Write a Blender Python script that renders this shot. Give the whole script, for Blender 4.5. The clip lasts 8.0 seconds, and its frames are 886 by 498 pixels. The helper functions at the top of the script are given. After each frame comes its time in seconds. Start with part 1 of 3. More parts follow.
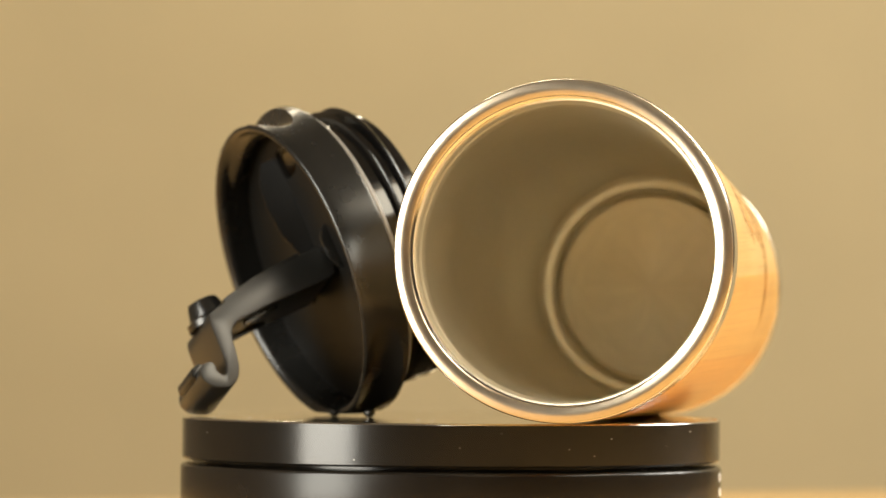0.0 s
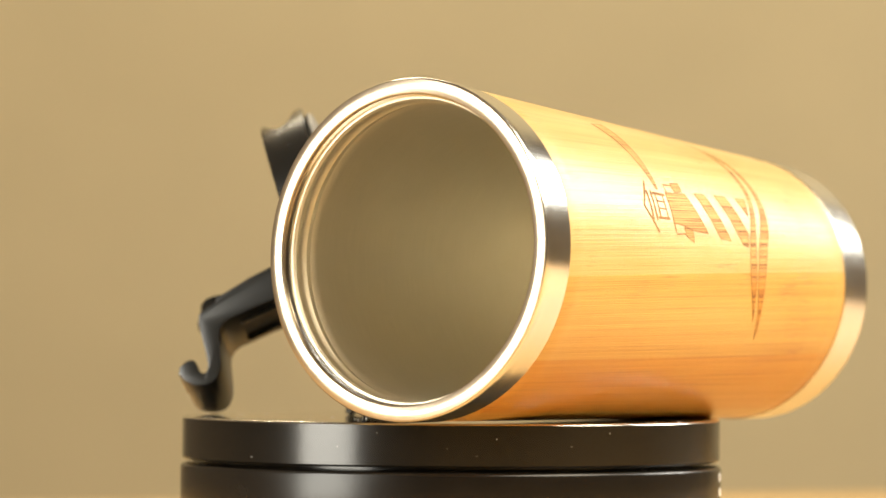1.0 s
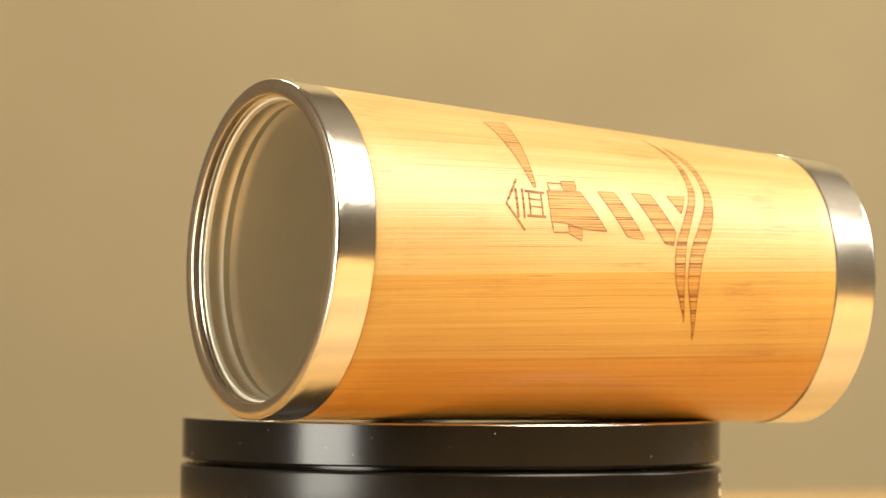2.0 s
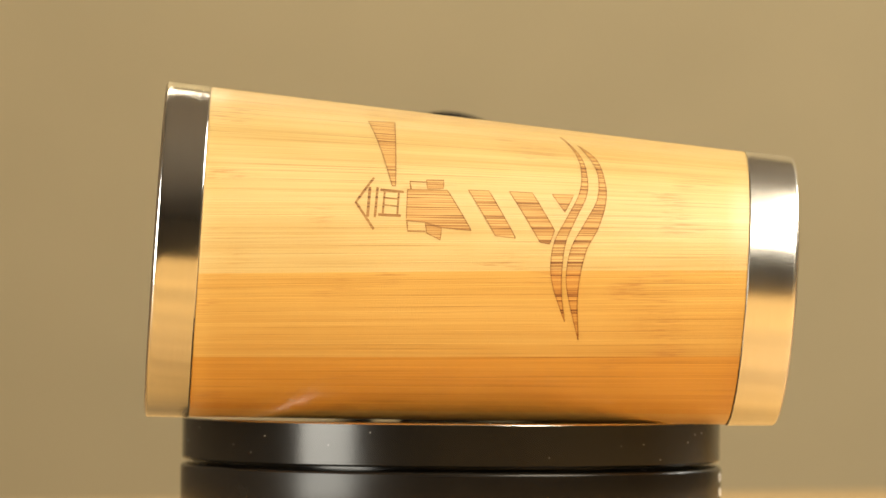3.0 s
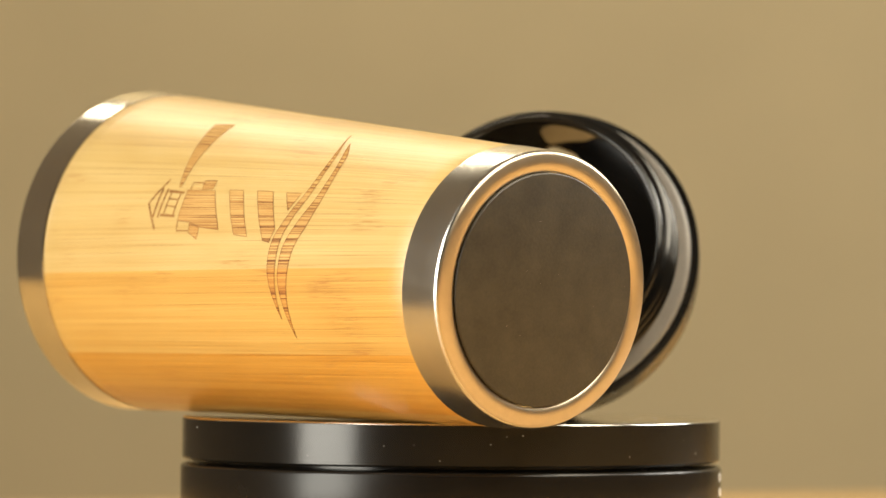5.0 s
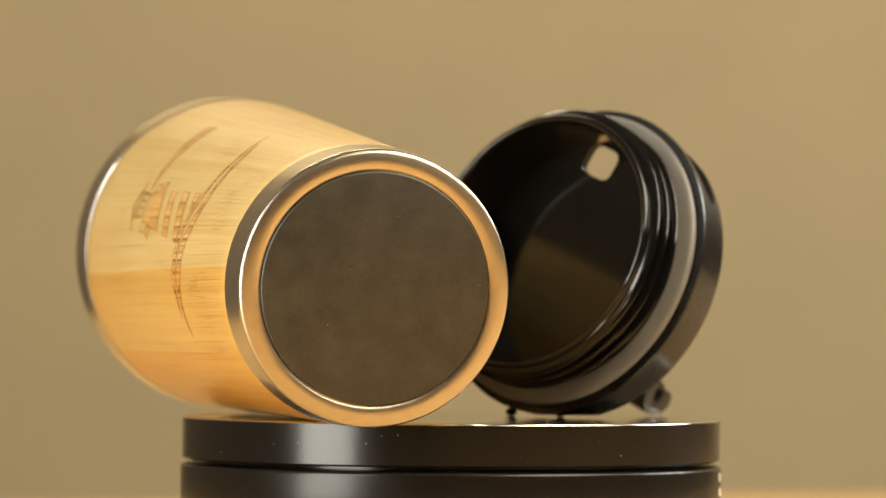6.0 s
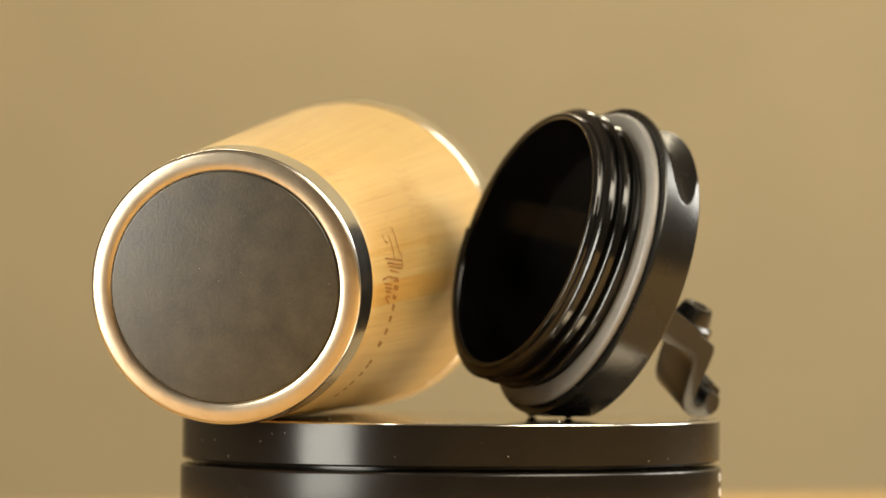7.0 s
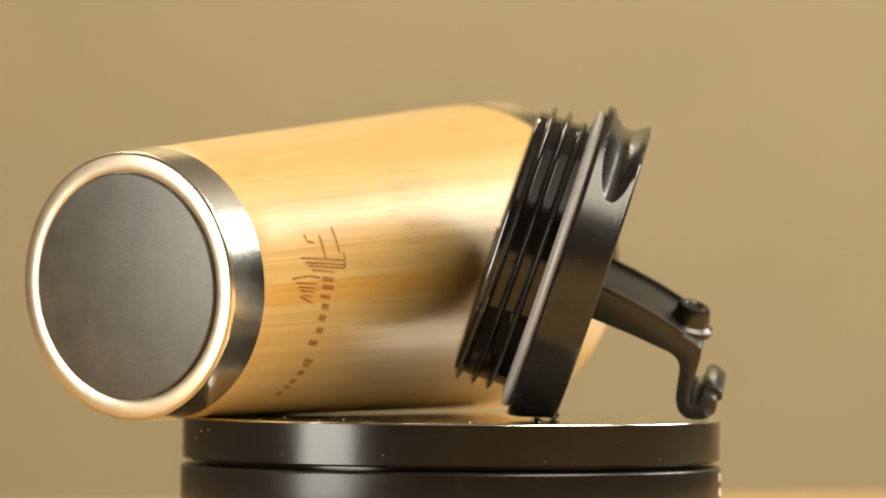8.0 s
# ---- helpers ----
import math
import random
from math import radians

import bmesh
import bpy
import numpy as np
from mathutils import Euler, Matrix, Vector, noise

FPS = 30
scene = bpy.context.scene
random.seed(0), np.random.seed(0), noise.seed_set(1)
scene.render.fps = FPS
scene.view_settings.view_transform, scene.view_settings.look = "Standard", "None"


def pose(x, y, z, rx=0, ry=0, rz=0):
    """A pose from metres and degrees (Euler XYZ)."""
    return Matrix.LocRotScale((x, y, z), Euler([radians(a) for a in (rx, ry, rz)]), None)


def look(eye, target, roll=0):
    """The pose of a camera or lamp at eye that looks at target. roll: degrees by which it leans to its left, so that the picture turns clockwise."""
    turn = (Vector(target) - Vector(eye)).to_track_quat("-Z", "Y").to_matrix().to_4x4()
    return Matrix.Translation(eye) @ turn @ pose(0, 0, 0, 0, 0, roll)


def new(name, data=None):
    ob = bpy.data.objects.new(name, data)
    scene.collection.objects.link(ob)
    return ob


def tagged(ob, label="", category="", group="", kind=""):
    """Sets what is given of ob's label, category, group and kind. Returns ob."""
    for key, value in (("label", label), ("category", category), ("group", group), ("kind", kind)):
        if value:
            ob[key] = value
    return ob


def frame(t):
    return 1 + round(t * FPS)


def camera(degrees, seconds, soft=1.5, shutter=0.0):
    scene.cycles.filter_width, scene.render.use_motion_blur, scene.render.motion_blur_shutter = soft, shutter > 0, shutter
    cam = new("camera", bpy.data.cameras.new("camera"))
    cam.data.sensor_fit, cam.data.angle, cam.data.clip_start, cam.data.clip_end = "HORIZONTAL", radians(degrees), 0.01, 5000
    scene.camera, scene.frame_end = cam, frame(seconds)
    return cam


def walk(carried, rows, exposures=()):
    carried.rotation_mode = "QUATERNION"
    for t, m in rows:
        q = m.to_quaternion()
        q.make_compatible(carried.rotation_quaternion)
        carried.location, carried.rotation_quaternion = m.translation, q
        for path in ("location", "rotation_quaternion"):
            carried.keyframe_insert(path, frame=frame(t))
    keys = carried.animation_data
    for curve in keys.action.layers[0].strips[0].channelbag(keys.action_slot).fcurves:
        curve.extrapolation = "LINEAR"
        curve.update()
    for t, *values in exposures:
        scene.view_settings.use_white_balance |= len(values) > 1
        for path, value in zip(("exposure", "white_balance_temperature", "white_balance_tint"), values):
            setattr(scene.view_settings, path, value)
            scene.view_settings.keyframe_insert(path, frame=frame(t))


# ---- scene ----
# ---- camera: on a tripod, level with the turntable ----
cam = camera(9.1, 8.0, soft=1.5)
cam.data.dof.use_dof = True
cam.data.dof.focus_distance = 1.375
cam.data.dof.aperture_fstop = 13.5
EYE, TARGET = (-0.00245, -1.45259, 0.03478), (-0.00245, 0.0, 0.04386)
walk(cam, [(0.0, look(EYE, TARGET, 0.428)), (8.0, look(EYE, TARGET, 0.428))],
     exposures=[(0.0, 0.46), (1.0, 0.46), (2.5, 0.18), (3.5, 0.06), (6.5, 0.08), (7.0, 0.16), (8.0, 0.22)])

TURN0, RATE = 79.23, 25.676          # the platter's angle at the start and its degrees per second, clockwise from above
RX0, RX1, RY0, RY1, RZ0, RZ1 = -0.90, 1.80, -4.4, 2.3, -0.79, 1.72      # the room
TABLE_Z = -0.040                     # the table top under the turntable


def turned(t):
    return Matrix.Rotation(radians(TURN0 - RATE * t), 4, "Z")


# ---- light: windows in both side walls, a pendant lamp, an added wall-fill strip, dim sky outside ----
world = bpy.data.worlds.new("world")
scene.world = world
world.use_nodes = True
wn = world.node_tree
sky = wn.nodes.new("ShaderNodeTexSky")
sky.sky_type, sky.sun_disc, sky.sun_elevation, sky.sun_rotation = "NISHITA", False, radians(35), radians(250)
wn.nodes["Background"].inputs["Strength"].default_value = 0.10
wn.links.new(sky.outputs[0], wn.nodes["Background"].inputs["Color"])


def area(name, m, sx, sy, watts, colour):
    data = bpy.data.lights.new(name, "AREA")
    data.shape, data.size, data.size_y, data.energy, data.color = "RECTANGLE", sx, sy, watts, colour
    ob = new(name, data)
    ob.matrix_world = m
    return ob


# the two windows, an added fill strip for the far wall, and the panel that hangs over the table
area("window_light", look((-0.86, -0.71, 0.31), (0, -0.71, 0.31)), 0.58, 0.92, 25.0, (1.0, 0.96, 0.84))
area("east_window_light", look((RX1 - 0.02, 0.88, 1.10), (0, 0.88, 1.10)), 1.20, 0.76, 37.0, (1.0, 0.955, 0.84))
area("wall_fill_light", look((-0.45, 1.75, RZ1 - 0.065), (-0.45, 1.75, 0)), 0.90, 0.16, 13.0, (1.0, 0.87, 0.63))
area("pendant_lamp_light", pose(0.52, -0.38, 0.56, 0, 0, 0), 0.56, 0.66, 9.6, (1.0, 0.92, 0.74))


# ---- materials ----
def mat(name):
    m = bpy.data.materials.new(name)
    m.use_nodes = True
    nt = m.node_tree
    return m, nt, nt.nodes["Principled BSDF"]


def node(nt, kind, **values):
    n = nt.nodes.new(kind)
    for k, v in values.items():
        n.inputs[k.replace("_", " ")].default_value = v
    return n


def noise_tex(nt, vec, scale, detail=4.0, rough=0.55):
    n = node(nt, "ShaderNodeTexNoise", Scale=scale, Detail=detail, Roughness=rough)
    nt.links.new(vec, n.inputs["Vector"])
    return n.outputs["Fac"]


def ramp(nt, fac, stops):
    r = nt.nodes.new("ShaderNodeValToRGB")
    el = r.color_ramp.elements
    while len(el) < len(stops):
        el.new(0.5)
    for e, (pos, col) in zip(el, stops):
        e.position, e.color = pos, (*col, 1.0) if len(col) == 3 else col
    nt.links.new(fac, r.inputs["Fac"])
    return r.outputs["Color"]


def calc(nt, op, a, b=None, c=None):
    n = nt.nodes.new("ShaderNodeMath")
    n.operation = op
    for i, x in enumerate((a, b, c)):
        if x is None:
            continue
        if isinstance(x, (int, float)):
            n.inputs[i].default_value = x
        else:
            nt.links.new(x, n.inputs[i])
    return n.outputs[0]


def mix(nt, kind, fac, a, b):
    n = nt.nodes.new("ShaderNodeMix")
    n.data_type, n.blend_type = "RGBA", kind
    for i, x in ((0, fac), (6, a), (7, b)):
        if isinstance(x, (int, float)):
            n.inputs[i].default_value = x
        elif isinstance(x, tuple):
            n.inputs[i].default_value = (*x, 1.0)
        else:
            nt.links.new(x, n.inputs[i])
    return n.outputs[2]


def bump(nt, bsdf, height, strength, dist):
    b = node(nt, "ShaderNodeBump", Strength=strength, Distance=dist)
    nt.links.new(height, b.inputs["Height"])
    nt.links.new(b.outputs[0], bsdf.inputs["Normal"])


def coords(nt, scale=(1, 1, 1)):
    c = nt.nodes.new("ShaderNodeTexCoord")
    m = nt.nodes.new("ShaderNodeMapping")
    m.inputs["Scale"].default_value = scale
    nt.links.new(c.outputs["Object"], m.inputs["Vector"])
    return m.outputs[0]


def plain(name, colour, rough, metal=0.0, spread=0.25, scale=60.0, relief=0.0, gloss_spread=0.08, coat=0.0, sheen=0.5):
    """A painted, plastic or metal surface with blotches and fine grain in tone and gloss."""
    m, nt, b = mat(name)
    v = coords(nt)
    n1, n2 = noise_tex(nt, v, scale), noise_tex(nt, v, scale * 9, 3.0)
    fac = calc(nt, "ADD", calc(nt, "MULTIPLY", n1, 0.6), calc(nt, "MULTIPLY", n2, 0.4))
    lo = tuple(c * (1 - spread) for c in colour)
    hi = tuple(min(1, c * (1 + spread)) for c in colour)
    nt.links.new(ramp(nt, fac, [(0.3, lo), (0.7, hi)]), b.inputs["Base Color"])
    nt.links.new(calc(nt, "ADD", rough - gloss_spread / 2, calc(nt, "MULTIPLY", n1, gloss_spread)), b.inputs["Roughness"])
    b.inputs["Metallic"].default_value = metal
    b.inputs["Specular IOR Level"].default_value = sheen
    b.inputs["Coat Weight"].default_value = coat
    if relief:
        bump(nt, b, n2, 0.5, relief)
    return m


def cup_vector(nt):
    """Unrolled cup coordinates in metres: around, and along the axis."""
    c = nt.nodes.new("ShaderNodeTexCoord")
    s = nt.nodes.new("ShaderNodeSeparateXYZ")
    nt.links.new(c.outputs["Object"], s.inputs[0])
    ang = calc(nt, "ARCTAN2", calc(nt, "MULTIPLY", s.outputs[1], -1.0), s.outputs[0])
    return ang, s.outputs[2]


def combine(nt, x, y, z=0.0):
    n = nt.nodes.new("ShaderNodeCombineXYZ")
    for i, v in enumerate((x, y, z)):
        if isinstance(v, (int, float)):
            n.inputs[i].default_value = v
        else:
            nt.links.new(v, n.inputs[i])
    return n.outputs[0]


def bamboo(name, burnt=0.0):
    """Laminated bamboo: strips with a tone each, long fibres, short dark nodes; burnt by the laser where engraved."""
    m, nt, b = mat(name)
    ang, z = cup_vector(nt)
    # on the engraved side the staves run parallel to the line on which the cup lies, not to its taper
    taper = calc(nt, "DIVIDE", calc(nt, "SUBTRACT", 0.00403, calc(nt, "MULTIPLY", z, 0.0519)), 0.0385)
    facing = calc(nt, "POWER", calc(nt, "MULTIPLY", calc(nt, "ADD", calc(nt, "COSINE", calc(nt, "SUBTRACT", ang, 0.4)), 1.0), 0.5), 2.0)
    ang = calc(nt, "ADD", ang, calc(nt, "MULTIPLY", calc(nt, "MULTIPLY", taper, facing), math.pi / 2))
    strip = calc(nt, "FLOOR", calc(nt, "DIVIDE", calc(nt, "ADD", ang, radians(0.7 + 340)), radians(34.0)))
    tone = calc(nt, "ADD", 0.5, calc(nt, "MULTIPLY", 0.5, calc(nt, "SINE", calc(nt, "SUBTRACT", calc(nt, "MULTIPLY", strip, radians(70)), radians(650)))))
    tone = calc(nt, "MAXIMUM", tone, calc(nt, "MULTIPLY", calc(nt, "GREATER_THAN", strip, 11.5), 0.66))      # paler staves away from the picture
    around = calc(nt, "MULTIPLY", ang, 0.039)
    fibre = noise_tex(nt, combine(nt, calc(nt, "MULTIPLY", around, 3400.0), calc(nt, "MULTIPLY", z, 13.0), calc(nt, "MULTIPLY", strip, 7.3)), 1.0, 5.0, 0.6)
    band = noise_tex(nt, combine(nt, calc(nt, "MULTIPLY", around, 420.0), calc(nt, "MULTIPLY", z, 5.0), calc(nt, "MULTIPLY", strip, 3.1)), 1.0, 4.0, 0.6)
    cloud = noise_tex(nt, combine(nt, calc(nt, "MULTIPLY", around, 40.0), calc(nt, "MULTIPLY", z, 14.0), 2.0), 1.0, 3.0)
    # nodes: bunches of short dark flecks at a few places along each strip
    zone = noise_tex(nt, combine(nt, calc(nt, "MULTIPLY", around, 70.0), calc(nt, "MULTIPLY", z, 42.0), calc(nt, "MULTIPLY", strip, 5.7)), 1.0, 1.0)
    fleck = noise_tex(nt, combine(nt, calc(nt, "MULTIPLY", around, 2000.0), calc(nt, "MULTIPLY", z, 90.0), 4.0), 1.0, 4.0, 0.65)
    knot = calc(nt, "MULTIPLY", calc(nt, "SMOOTH_MIN", calc(nt, "MAXIMUM", calc(nt, "MULTIPLY", calc(nt, "SUBTRACT", zone, 0.57), 8.0), 0.0), 1.0, 0.1),
                calc(nt, "MAXIMUM", calc(nt, "MULTIPLY", calc(nt, "SUBTRACT", fleck, 0.5), 5.0), 0.0))
    fac = calc(nt, "ADD", calc(nt, "MULTIPLY", band, 0.45), calc(nt, "ADD", calc(nt, "MULTIPLY", cloud, 0.35), calc(nt, "MULTIPLY", fibre, 0.2)))
    col = ramp(nt, fac, [(0.32, (0.45, 0.278, 0.080)), (0.50, (0.535, 0.372, 0.140)), (0.70, (0.605, 0.458, 0.208))])
    col = mix(nt, "MULTIPLY", 1.0, col, ramp(nt, tone, [(0.0, (1.0, 0.70, 0.29)), (0.35, (1.0, 0.84, 0.55)), (0.85, (1.0, 1.0, 1.0))]))
    lines = ramp(nt, fibre, [(0.31, (0.40, 0.26, 0.13)), (0.39, (0.95, 0.92, 0.88)), (0.56, (1.0, 1.0, 1.0)), (0.66, (1.14, 1.13, 1.10))])
    col = mix(nt, "MULTIPLY", 0.6, col, lines)
    col = mix(nt, "MIX", calc(nt, "MINIMUM", calc(nt, "MULTIPLY", knot, 1.0), 0.70), col, (0.36, 0.155, 0.035))
    if burnt:
        # the laser's passes: fine dark lines along the cup, of uneven depth
        groove = noise_tex(nt, combine(nt, calc(nt, "MULTIPLY", around, 2300.0), calc(nt, "MULTIPLY", z, 16.0), 9.0), 1.0, 3.0, 0.65)
        char = ramp(nt, groove, [(0.38, (0.32, 0.17, 0.09)), (0.45, (0.78, 0.58, 0.41)), (0.55, (0.96, 0.83, 0.69)), (0.64, (1.05, 1.0, 0.92))])
        col = mix(nt, "MULTIPLY", 1.0, col, char)
        col = mix(nt, "MULTIPLY", burnt, col, (0.34, 0.20, 0.12))
    nt.links.new(col, b.inputs["Base Color"])
    b.inputs["Roughness"].default_value = 0.36 + 0.25 * (burnt > 0)
    b.inputs["Coat Weight"].default_value = 0.48 * (burnt == 0)
    b.inputs["Coat Roughness"].default_value = 0.31
    b.inputs["Specular IOR Level"].default_value = 0.4
    bump(nt, b, calc(nt, "SUBTRACT", fibre, calc(nt, "MULTIPLY", knot, 0.3)), 0.5, 0.00025)
    return m


def brushed(name, colour, rough):
    """Brushed steel: fine streaks running round the cup."""
    m, nt, b = mat(name)
    ang, z = cup_vector(nt)
    s1 = noise_tex(nt, combine(nt, calc(nt, "MULTIPLY", ang, 2.5), calc(nt, "MULTIPLY", z, 9000.0)), 1.0, 3.0)
    s2 = noise_tex(nt, combine(nt, calc(nt, "MULTIPLY", ang, 6.0), calc(nt, "MULTIPLY", z, 160.0), 5.0), 1.0, 3.0)
    nt.links.new(ramp(nt, s1, [(0.3, tuple(c * 0.9 for c in colour)), (0.7, colour)]), b.inputs["Base Color"])
    b.inputs["Metallic"].default_value = 1.0
    nt.links.new(calc(nt, "ADD", rough - 0.05, calc(nt, "MULTIPLY", s2, 0.10)), b.inputs["Roughness"])
    b.inputs["Anisotropic"].default_value = 0.35
    bump(nt, b, s1, 0.12, 0.00004)
    return m


def oak(name, colour, along_x=True, rough=0.38):
    m, nt, b = mat(name)
    v = coords(nt, (1.2, 22.0, 22.0) if along_x else (22.0, 1.2, 22.0))
    n1, n2 = noise_tex(nt, v, 1.6, 6.0), noise_tex(nt, v, 11.0, 5.0, 0.65)
    fac = calc(nt, "ADD", calc(nt, "MULTIPLY", n1, 0.65), calc(nt, "MULTIPLY", n2, 0.35))
    lo, hi = tuple(c * 0.62 for c in colour), tuple(min(1, c * 1.25) for c in colour)
    nt.links.new(ramp(nt, fac, [(0.34, lo), (0.52, colour), (0.70, hi)]), b.inputs["Base Color"])
    nt.links.new(calc(nt, "ADD", rough - 0.06, calc(nt, "MULTIPLY", n2, 0.14)), b.inputs["Roughness"])
    bump(nt, b, n2, 0.25, 0.0004)
    return m


M_BAMBOO = bamboo("bamboo")
M_ENGRAVED = bamboo("engraved_bamboo", 0.04)
M_CUT = bamboo("burnt_edge", 0.5)
M_STEEL = brushed("brushed_steel", (0.76, 0.75, 0.72), 0.15)
M_FOOT = brushed("brushed_foot_steel", (0.76, 0.75, 0.72), 0.21)
# plain steel; its warm tint stands for the orange reflected in it
M_SATIN = plain("warm_tinted_satin_steel", (0.58, 0.49, 0.37), 0.29, metal=1.0, spread=0.06, scale=300.0, gloss_spread=0.06)
M_LINER = brushed("liner_steel", (0.73, 0.67, 0.53), 0.52)
M_RUBBER = plain("rubber_pad", (0.027, 0.0208, 0.0108), 0.42, sheen=0.6, spread=0.5, scale=160.0, relief=0.0001)
M_BLACK = plain("matte_black_plastic", (0.0055, 0.0053, 0.0047), 0.27, sheen=0.5, spread=0.3, scale=90.0, relief=0.00002, gloss_spread=0.04)
M_GLOSS = plain("glossy_black_plastic", (0.004, 0.0038, 0.0036), 0.12, spread=0.2, scale=60.0, gloss_spread=0.06)
M_SILICONE = plain("grey_silicone", (0.19, 0.18, 0.165), 0.40, spread=0.12, scale=120.0)
M_FLAP = plain("satin_black_plastic", (0.007, 0.007, 0.0063), 0.36, sheen=0.6, spread=0.3, scale=90.0, relief=0.00002, gloss_spread=0.04)
M_DULL = plain("smooth_black_plastic", (0.0035, 0.0033, 0.0029), 0.46, sheen=0.14, spread=0.3, scale=90.0)
M_PLATTER = plain("satin_black_platter", (0.005, 0.0043, 0.0034), 0.20, sheen=0.36, spread=0.2, scale=40.0, relief=0.00002, gloss_spread=0.06)
M_TOP = plain("platter_top", (0.62, 0.55, 0.44), 0.10, metal=1.0, spread=0.15, scale=50.0, gloss_spread=0.06)
M_BASE = plain("turntable_base", (0.007, 0.0055, 0.004), 0.26, sheen=0.28, spread=0.25, scale=70.0, relief=0.00003)
M_PRINT = plain("white_print", (0.75, 0.74, 0.70), 0.6, spread=0.05)
M_DUST = plain("dust", (0.7, 0.66, 0.58), 0.9, spread=0.1)
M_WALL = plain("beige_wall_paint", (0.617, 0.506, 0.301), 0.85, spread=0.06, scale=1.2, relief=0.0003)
# unseen side walls and ceiling, darkened in colour to lower fill and reflections
M_SIDE = plain("darkened_wall_paint", (0.20, 0.155, 0.10), 0.85, spread=0.10, scale=1.2, relief=0.0003)
M_CEIL = plain("darkened_ceiling_paint", (0.24, 0.20, 0.15), 0.9, spread=0.08, scale=1.5)
M_TABLE = oak("orange_wood_table", (0.63, 0.385, 0.135), True, 0.48)
M_FLOOR = oak("floor_wood", (0.20, 0.12, 0.06), False, 0.5)
M_WHITE = plain("white_lacquer", (0.78, 0.77, 0.74), 0.4, spread=0.04)
m_, nt_, b_ = mat("lamp_diffuser")
b_.inputs["Base Color"].default_value = (0.8, 0.78, 0.72, 1)
b_.inputs["Emission Color"].default_value = (1.0, 0.88, 0.68, 1)
b_.inputs["Emission Strength"].default_value = 2.0
M_LAMP = m_
m_, nt_, b_ = mat("window_glass")
b_.inputs["Transmission Weight"].default_value = 1.0
b_.inputs["Roughness"].default_value = 0.0
b_.inputs["IOR"].default_value = 1.05
M_GLASS = m_


# ---- mesh helpers ----
def part(name, bm, material, parent=None, label="", smooth=True, angle=35):
    me = bpy.data.meshes.new(name)
    bmesh.ops.recalc_face_normals(bm, faces=bm.faces)
    if smooth:
        for e in bm.edges:
            e.smooth = len(e.link_faces) == 2 and e.calc_face_angle(0.0) < radians(angle)
        for f in bm.faces:
            f.smooth = True
    bm.to_mesh(me)
    bm.free()
    me.materials.append(material)
    ob = new(name, me)
    if parent is not None:
        ob.parent = parent
    if label:
        tagged(ob, label)
    return ob


def box(bm, x0, x1, y0, y1, z0, z1, bevel=0.0):
    r = bmesh.ops.create_cube(bm, size=1.0, matrix=Matrix.Translation(((x0 + x1) / 2, (y0 + y1) / 2, (z0 + z1) / 2)) @ Matrix.Diagonal((x1 - x0, y1 - y0, z1 - z0, 1)))
    if bevel:
        edges = list({e for v in r["verts"] for e in v.link_edges})
        bmesh.ops.bevel(bm, geom=edges, offset=bevel, segments=2, affect="EDGES", profile=0.5)
    return bm


def spun(profile, steps, warp=None, closed=True):
    """A body turned about z from (radius, height) points; warp(radius, height, angle) may dent it."""
    bm = bmesh.new()
    rings = []
    for r, z in profile:
        if r < 1e-6:
            rings.append([bm.verts.new((0, 0, z))])
            continue
        ring = []
        for i in range(steps):
            a = 2 * math.pi * i / steps
            rr = warp(r, z, a) if warp else r
            ring.append(bm.verts.new((rr * math.cos(a), rr * math.sin(a), z)))
        rings.append(ring)
    pairs = list(zip(rings, rings[1:])) + ([(rings[-1], rings[0])] if closed and len(rings[0]) > 1 and len(rings[-1]) > 1 else [])
    for a, b in pairs:
        for i in range(steps):
            j = (i + 1) % steps
            if len(a) == 1 and len(b) == 1:
                continue
            if len(a) == 1:
                bm.faces.new((a[0], b[i], b[j]))
            elif len(b) == 1:
                bm.faces.new((a[i], b[0], a[j]))
            else:
                bm.faces.new((a[i], b[i], b[j], a[j]))
    return bm


def arc(cx, cz, r, a0, a1, n):
    return [(cx + r * math.cos(radians(a0 + (a1 - a0) * i / n)), cz + r * math.sin(radians(a0 + (a1 - a0) * i / n))) for i in range(n + 1)]


# ---- the room ----


def slab(name, dims, material, label):
    return tagged(part(name, box(bmesh.new(), *dims), material, smooth=False), label, kind="structure")


slab("floor", (RX0, RX1, RY0, RY1, RZ0 - 0.1, RZ0), M_FLOOR, "brown wooden floor of the room")
slab("ceiling", (RX0, RX1, RY0, RY1, RZ1, RZ1 + 0.1), M_CEIL, "unseen ceiling, coloured dark to cut bounced light")
slab("wall_north", (RX0, RX1, RY1, RY1 + 0.12, RZ0, RZ1), M_WALL, "plain beige painted wall far behind the turntable")
slab("wall_south", (RX0, RX1, RY0 - 0.12, RY0, RZ0, RZ1), M_SIDE, "plain unseen wall, coloured dark to cut bounced light")


def wall_with_windows(name, x0, x1, face, openings):
    """A side wall built round its windows' openings, with a frame and a pane set in each."""
    bm = bmesh.new()
    y = RY0
    for number, wy0, wy1, wz0, wz1, words in openings:
        for d in ((y, wy0, RZ0, RZ1), (wy0, wy1, RZ0, wz0), (wy0, wy1, wz1, RZ1)):
            box(bm, x0, x1, *d)
        y = wy1
        glazed(number, x0, x1, face, wy0, wy1, wz0, wz1, words)
    box(bm, x0, x1, y, RY1, RZ0, RZ1)
    tagged(part(name, bm, M_SIDE, smooth=False), "plain unseen wall with a window opening, coloured dark to cut bounced light", kind="structure")


